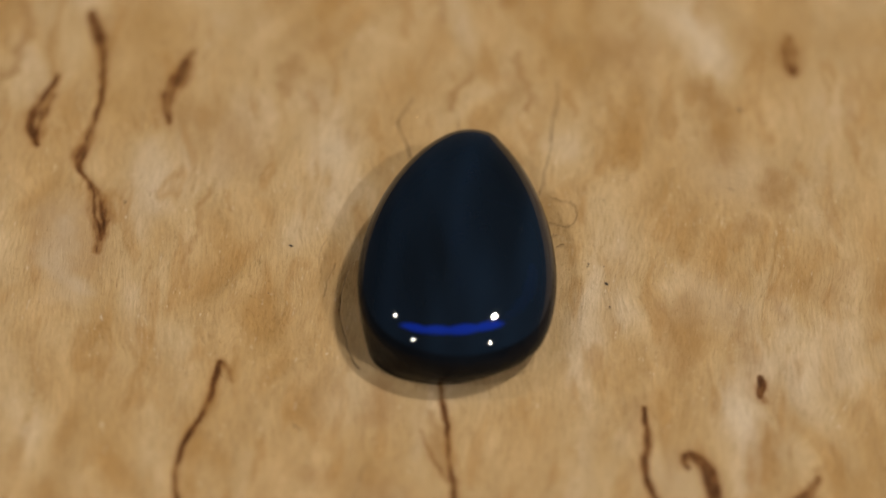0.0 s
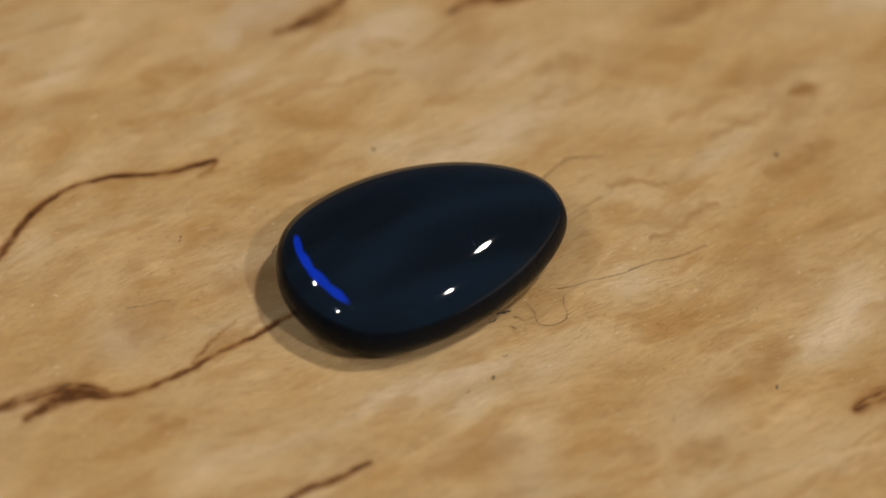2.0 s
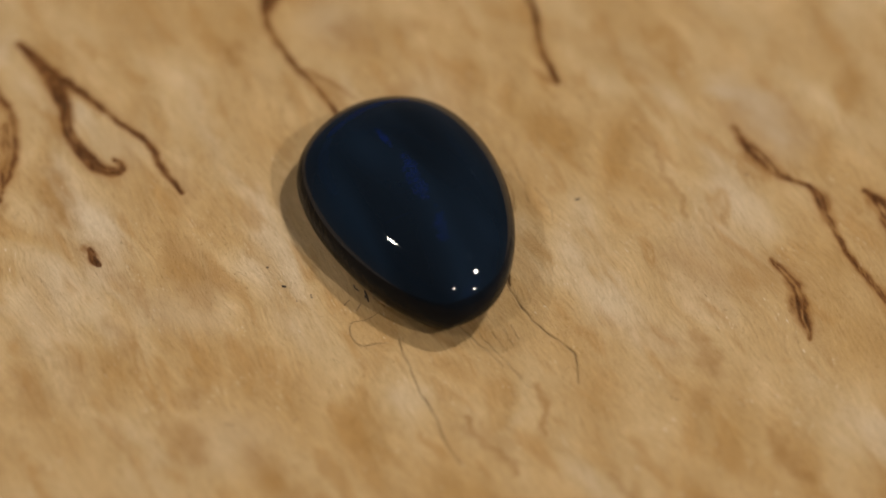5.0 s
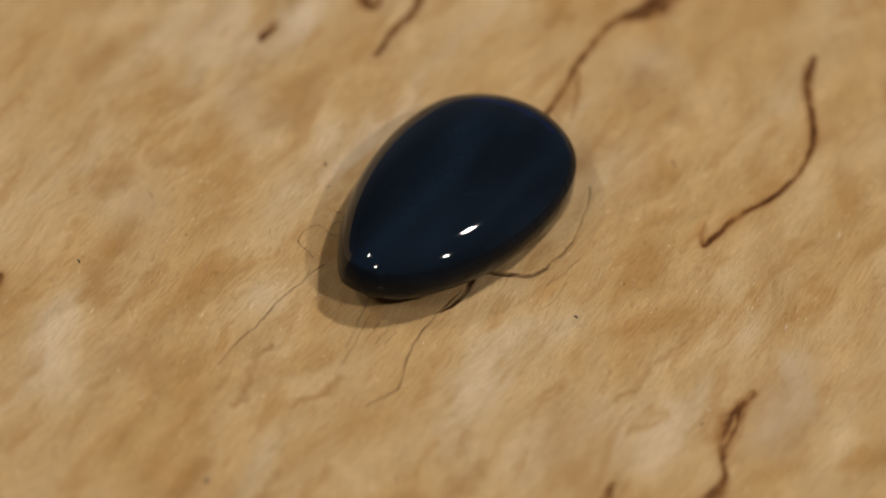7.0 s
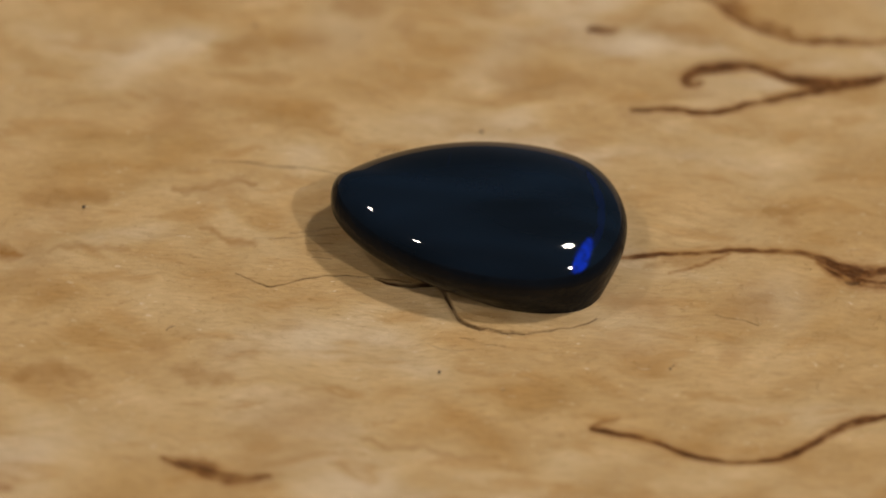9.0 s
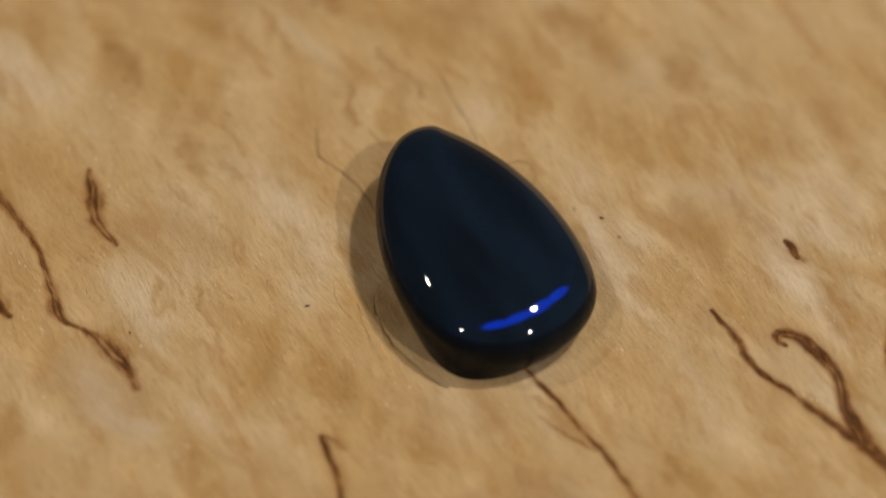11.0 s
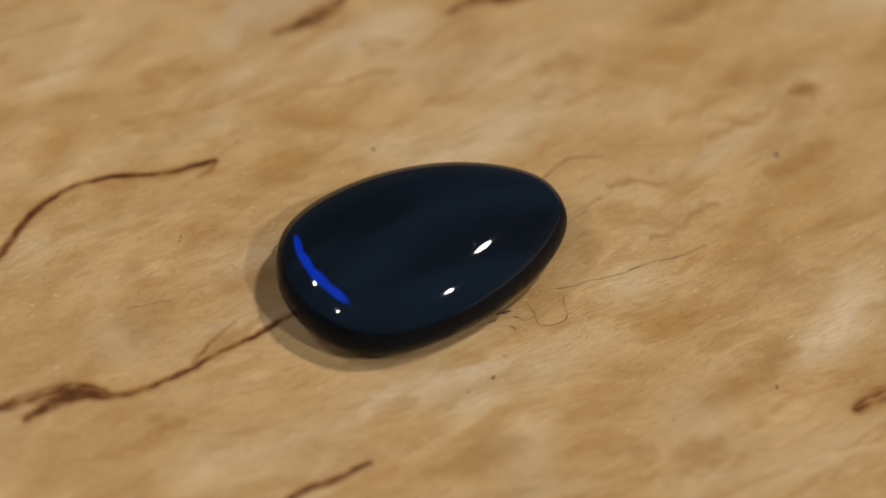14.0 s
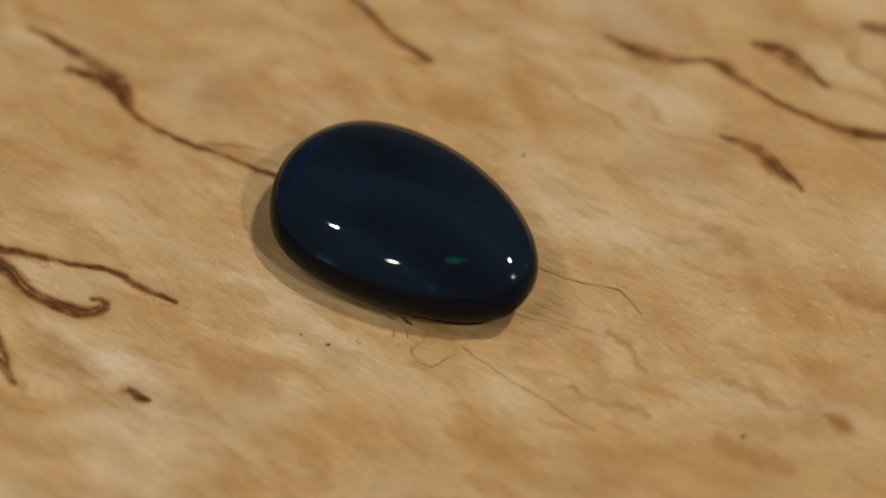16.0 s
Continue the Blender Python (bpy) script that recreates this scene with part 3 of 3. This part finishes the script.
def birch_board():
    """A sanded slab of curly birch; its top is slightly wavy, flecks and cracks are sunk into it."""
    core = np.linspace(-CORE, CORE, int(2 * CORE / FINE) + 1)
    round_it = np.linspace(CORE, REACH, int((REACH - CORE) / COARSE) + 1)[1:]
    inner = np.concatenate([-round_it[::-1], core, round_it])
    outer = np.linspace(REACH, HALF, 14)[1:]
    axis = np.concatenate([-outer[::-1], inner, outer])
    X, Y = np.meshgrid(axis, axis)
    n = len(axis)
    layers = figure(X, Y)
    r = np.hypot(X - 1, Y)
    away = np.clip((r - 8) / 8, 0, 1)
    Z = away * (0.10 * np.sin(0.42 * X + 0.3) * np.sin(0.23 * Y + 1.0) + 0.05 * np.sin(1.1 * X + 0.4 * Y) * np.sin(0.5 * Y + 2))
    layers["curl"] = curl(X, Y)
    Z += (0.012 + 0.030 * np.clip((r - 6) / 6, 0, 1)) * layers["curl"]
    Z -= 0.05 * layers["vein"] + 0.10 * layers["crack"]
    Z += lifted_lip(X, Y)
    edge = np.clip((np.maximum(abs(X), abs(Y)) - (HALF - 2.5)) / 2.5, 0, 1)
    Z -= 2.5 * (1 - np.sqrt(1 - np.clip(edge, 0, 0.995) ** 2))
    verts = np.stack([X, Y, Z], 2).reshape(-1, 3) * MM
    idx = np.arange(n * n).reshape(n, n)
    rim = np.concatenate([idx[0, :-1], idx[:-1, -1], idx[-1, :0:-1], idx[:0:-1, 0]])
    low = verts[rim].copy()
    low[:, 2] = TABLE_Z
    verts = np.vstack([verts, low])
    quads = np.stack([idx[:-1, :-1], idx[:-1, 1:], idx[1:, 1:], idx[1:, :-1]], 2).reshape(-1, 4)
    m = len(rim)
    lo = n * n + np.arange(m)
    skirt = np.stack([rim, lo, np.roll(lo, -1), np.roll(rim, -1)], 1)
    quads = np.vstack([quads, skirt])
    me = bpy.data.meshes.new("birch_board")
    me.vertices.add(len(verts))
    me.vertices.foreach_set("co", verts.ravel())
    loops = np.concatenate([quads.ravel(), lo[::-1]])
    me.loops.add(len(loops))
    me.loops.foreach_set("vertex_index", loops)
    me.polygons.add(len(quads) + 1)
    me.polygons.foreach_set("loop_start", np.arange(len(quads) + 1) * 4)
    me.update(calc_edges=True)
    me.polygons.foreach_set("use_smooth", np.ones(len(quads) + 1, bool))
    for key, layer in layers.items():
        a = me.attributes.new(key, "FLOAT", "POINT")
        a.data.foreach_set("value", np.concatenate([layer.ravel(), np.zeros(m)]))
    me.materials.append(BIRCH)
    me.validate()
    return tagged(new("wooden_board", me), "pale curly birch board with brown flecks and a fine crack", "board")


board = birch_board()


# ---- the stone ----
STONE_X, STONE_Y = 0.833, -1.902


# the plan's waves: how many round the rim, and their cosine and sine in mm
WAVES = [(2, -1.252, 0.199), (3, -0.078, -0.335), (4, -0.115, -0.030), (5, -0.017, -0.075), (6, -0.006, -0.011)]


def outline(a, rho=1.0):
    """The stone's rounded-drop plan about its middle, in mm; nearer to the middle (rho) it grows rounder."""
    reach = np.full(a.shape, 6.279)
    slope = np.zeros(a.shape)
    for k, c, d in WAVES:
        c, d = c * rho ** (k - 2), d * rho ** (k - 2)
        reach = reach + c * np.cos(k * a) + d * np.sin(k * a)
        slope = slope - k * c * np.sin(k * a) + k * d * np.cos(k * a)
    return rho * (reach * np.cos(a) - slope * np.sin(a)), rho * (reach * np.sin(a) + slope * np.cos(a))


def ring_normals(rings):
    """Outward normals of a surface made of closed rings, from the middle of its top down to its foot."""
    p = np.array(rings)
    down = np.gradient(p, axis=0)
    round_it = (np.roll(p, -1, 1) - np.roll(p, 1, 1)) / 2
    n = np.cross(down, round_it)
    n /= np.linalg.norm(n, axis=2, keepdims=True) + 1e-12
    return n


def ring_mesh(name, rings, normals, cap_first, cap_last, mat):
    n, k = len(rings[0]), len(rings)
    verts, faces = np.vstack(rings), []
    for i in range(k - 1):
        for j in range(n):
            j2 = (j + 1) % n
            faces.append((i * n + j, (i + 1) * n + j, (i + 1) * n + j2, i * n + j2))
    extra, ends = [], []
    if cap_first:
        extra.append(rings[0].mean(0))
        ends.append(normals[0].mean(0))
        faces += [(k * n, j, (j + 1) % n) for j in range(n)]
    if cap_last:
        extra.append(rings[-1].mean(0))
        ends.append(np.array((0.0, 0.0, -1.0)))
        faces += [(k * n + len(extra) - 1, (k - 1) * n + (j + 1) % n, (k - 1) * n + j) for j in range(n)]
    me = mesh_of(name, np.vstack([verts, *extra]) * MM, faces, mat)
    me.normals_split_custom_set_from_vertices([tuple(v) for v in np.vstack([*normals, *ends])])
    return me


def opal_stone():
    """A drop-shaped cabochon: a polished low dome, and a base whose sides draw in towards the wood."""
    a = np.linspace(0, 2 * np.pi, 220, endpoint=False)
    x, y = outline(a)
    rim = 1.891 - 0.438 * np.cos(a) + 0.218 * np.sin(a)
    inset = 1.207 + 0.033 * np.cos(a) + 0.882 * np.sin(a) - 0.488 * np.cos(2 * a) - 0.422 * np.sin(2 * a)
    # how flat the dome is on top, and how full towards its rim
    flat = 2.675 - 0.000 * np.cos(a) - 0.003 * np.sin(a)
    full = 2.332 + 0.098 * np.cos(a) + 0.039 * np.sin(a) - 0.520 * np.cos(2 * a) - 0.180 * np.sin(2 * a)
    rings, seam = [], 0
    for s in np.linspace(0.02, 1, 90):
        rho = math.sin(s * math.pi / 2)
        lx, ly = outline(a, rho)
        z = rim + (4.175 - 0.038 * lx + 0.049 * ly - rim) * np.maximum(0.0, 1 - rho ** flat) ** (1 / full)
        seam += rho < 0.955
        rings.append(np.stack([STONE_X + lx, STONE_Y + ly, z], 1))
    for u in np.linspace(0, 1, 18)[1:]:
        rho = 1 - inset * u * u / np.hypot(x, y)
        rings.append(np.stack([STONE_X + rho * x, STONE_Y + rho * y, rim * (1 - u) - 0.02 * u], 1))
    normals = ring_normals(rings)
    gem = tagged(new("gemstone"), "polished drop-shaped black opal cabochon lying on birch wood", "gemstone")
    dome = ring_mesh("dome", rings[:seam], normals[:seam], True, False, OPAL)
    tagged(new("dome", dome), "glossy domed face with blue and green flashes").parent = gem
    base = ring_mesh("base", rings[seam - 1:], normals[seam - 1:], False, True, POTCH)
    tagged(new("base", base), "dark blue-black rounded side of the stone").parent = gem
    return gem


stone = opal_stone()
turning = [board, stone]


# ---- lint and dust on the wood ----
def dust_speck(x, y, size, seed):
    """One tiny angular crumb."""
    rng = random.Random(seed)
    bm = bmesh.new()
    bmesh.ops.create_icosphere(bm, subdivisions=1, radius=1)
    stretch, turn = rng.uniform(1.0, 2.2), rng.uniform(0, math.pi)
    for v in bm.verts:
        v.co *= rng.uniform(0.7, 1.2)
        px, py = v.co.x * stretch, v.co.y
        v.co = (x + size * (px * math.cos(turn) - py * math.sin(turn)), y + size * (px * math.sin(turn) + py * math.cos(turn)), size * 0.5 * (v.co.z + 0.7))
        v.co *= MM
    me = bpy.data.meshes.new("dust_speck")
    bm.to_mesh(me)
    bm.free()
    me.materials.append(GRIT)
    return tagged(new("dust_speck", me), "tiny dark crumb of dust on the birch board", "dust", "dust specks")


for k, (x, y, size) in enumerate([(8.15, -1.56, 0.09), (7.24, -0.33, 0.06), (-7.69, -0.07, 0.09), (-12.51, 0.0, 0.06), (1.85, 18.25, 0.13), (8.34, -3.04, 0.05), (14.87, 10.56, 0.09), (11.4, 6.18, 0.06), (-6.77, -11.36, 0.07), (4.82, 0.82, 0.10), (4.6, 0.25, 0.06), (-8.6, -3.2, 0.05), (-16.22, 2.30, 0.07), (-12.54, 0.08, 0.06), (8.00, -0.44, 0.05), (7.20, -0.49, 0.04), (-6.56, -11.52, 0.06)]):
    turning.append(dust_speck(x, y, 0.85 * size, k))


def wood_splinter(points, radius, mat, label):
    """A small torn shaving of wood at the foot of the stone."""
    ob = tube("wood_splinter", points, radius, mat, 5)
    for v in ob.data.vertices:
        v.co.z = 0.6 * v.co.z
    return tagged(ob, label, "splinter", "wood splinters")


turning.append(wood_splinter([(4.05, 1.95, 0.10), (4.30, 1.55, 0.22), (4.42, 1.20, 0.16)], 0.07, SHAVING, "pale torn wood splinter at the foot of the stone"))
turning.append(wood_splinter([(4.55, 1.15, 0.10), (4.50, 0.85, 0.25), (4.62, 0.62, 0.15)], 0.06, SHAVING, "pale torn wood splinter at the foot of the stone"))
turning.append(wood_splinter([(4.85, 1.20, 0.05), (4.78, 0.85, 0.12), (4.70, 0.45, 0.05)], 0.05, GRIT, "dark bark crumb at the foot of the stone"))
turning.append(wood_splinter([(4.95, 0.35, 0.04), (5.05, 0.15, 0.08), (5.02, -0.10, 0.04)], 0.035, GRIT, "dark bark crumb at the foot of the stone"))

LINT_LINES = [
    ("thin dark curled lint fibre lying beside the stone", 0.011, [(4.77, 2.07, 0.12), (5.35, 2.19, 0.06), (5.87, 2.05, 0.03), (6.26, 2.06, 0.06), (6.56, 2.59, 0.04), (6.56, 3.29, 0.03), (6.20, 3.63, 0.06), (5.70, 3.73, 0.05), (5.23, 3.96, 0.03)]),
    ("short dark bent lint fibre on the birch board", 0.010, [(8.22, 3.46, 0.02), (7.97, 3.76, 0.05), (7.84, 4.22, 0.02)]),
    ("short dark hooked lint fibre on the birch board", 0.012, [(14.56, 4.96, 0.06), (14.34, 5.01, 0.09), (14.08, 5.23, 0.06)]),
    ("tiny torn wood fibre standing beside the stone", 0.014, [(6.03, 0.86, 0.03), (5.85, 0.80, 0.10), (5.63, 0.64, 0.03)]),
    ("tiny torn wood fibre standing beside the stone", 0.016, [(5.66, 1.44, 0.03), (5.45, 1.33, 0.12), (5.24, 1.10, 0.04)]),
    ("short dark hooked lint fibre on the birch board", 0.018, [(-5.70, 12.85, 0.03), (-5.62, 13.1, 0.06), (-5.75, 13.35, 0.05), (-5.95, 13.42, 0.03)]),
]
for label, thick, points in LINT_LINES:
    turning.append(tagged(tube("lint_fibre", points, thick, LINT), label, "lint", "lint fibres"))


# ---- what moves ----
def motions():
    """The board turns clockwise, once in twelve seconds, and carries all that lies on it."""
    rows = [(0.5 * i, pose(0, 0, 0, 0, 0, -0.7 - 15.0 * i)) for i in range(33)]
    for thing in turning:
        walk(thing, rows)


motions()
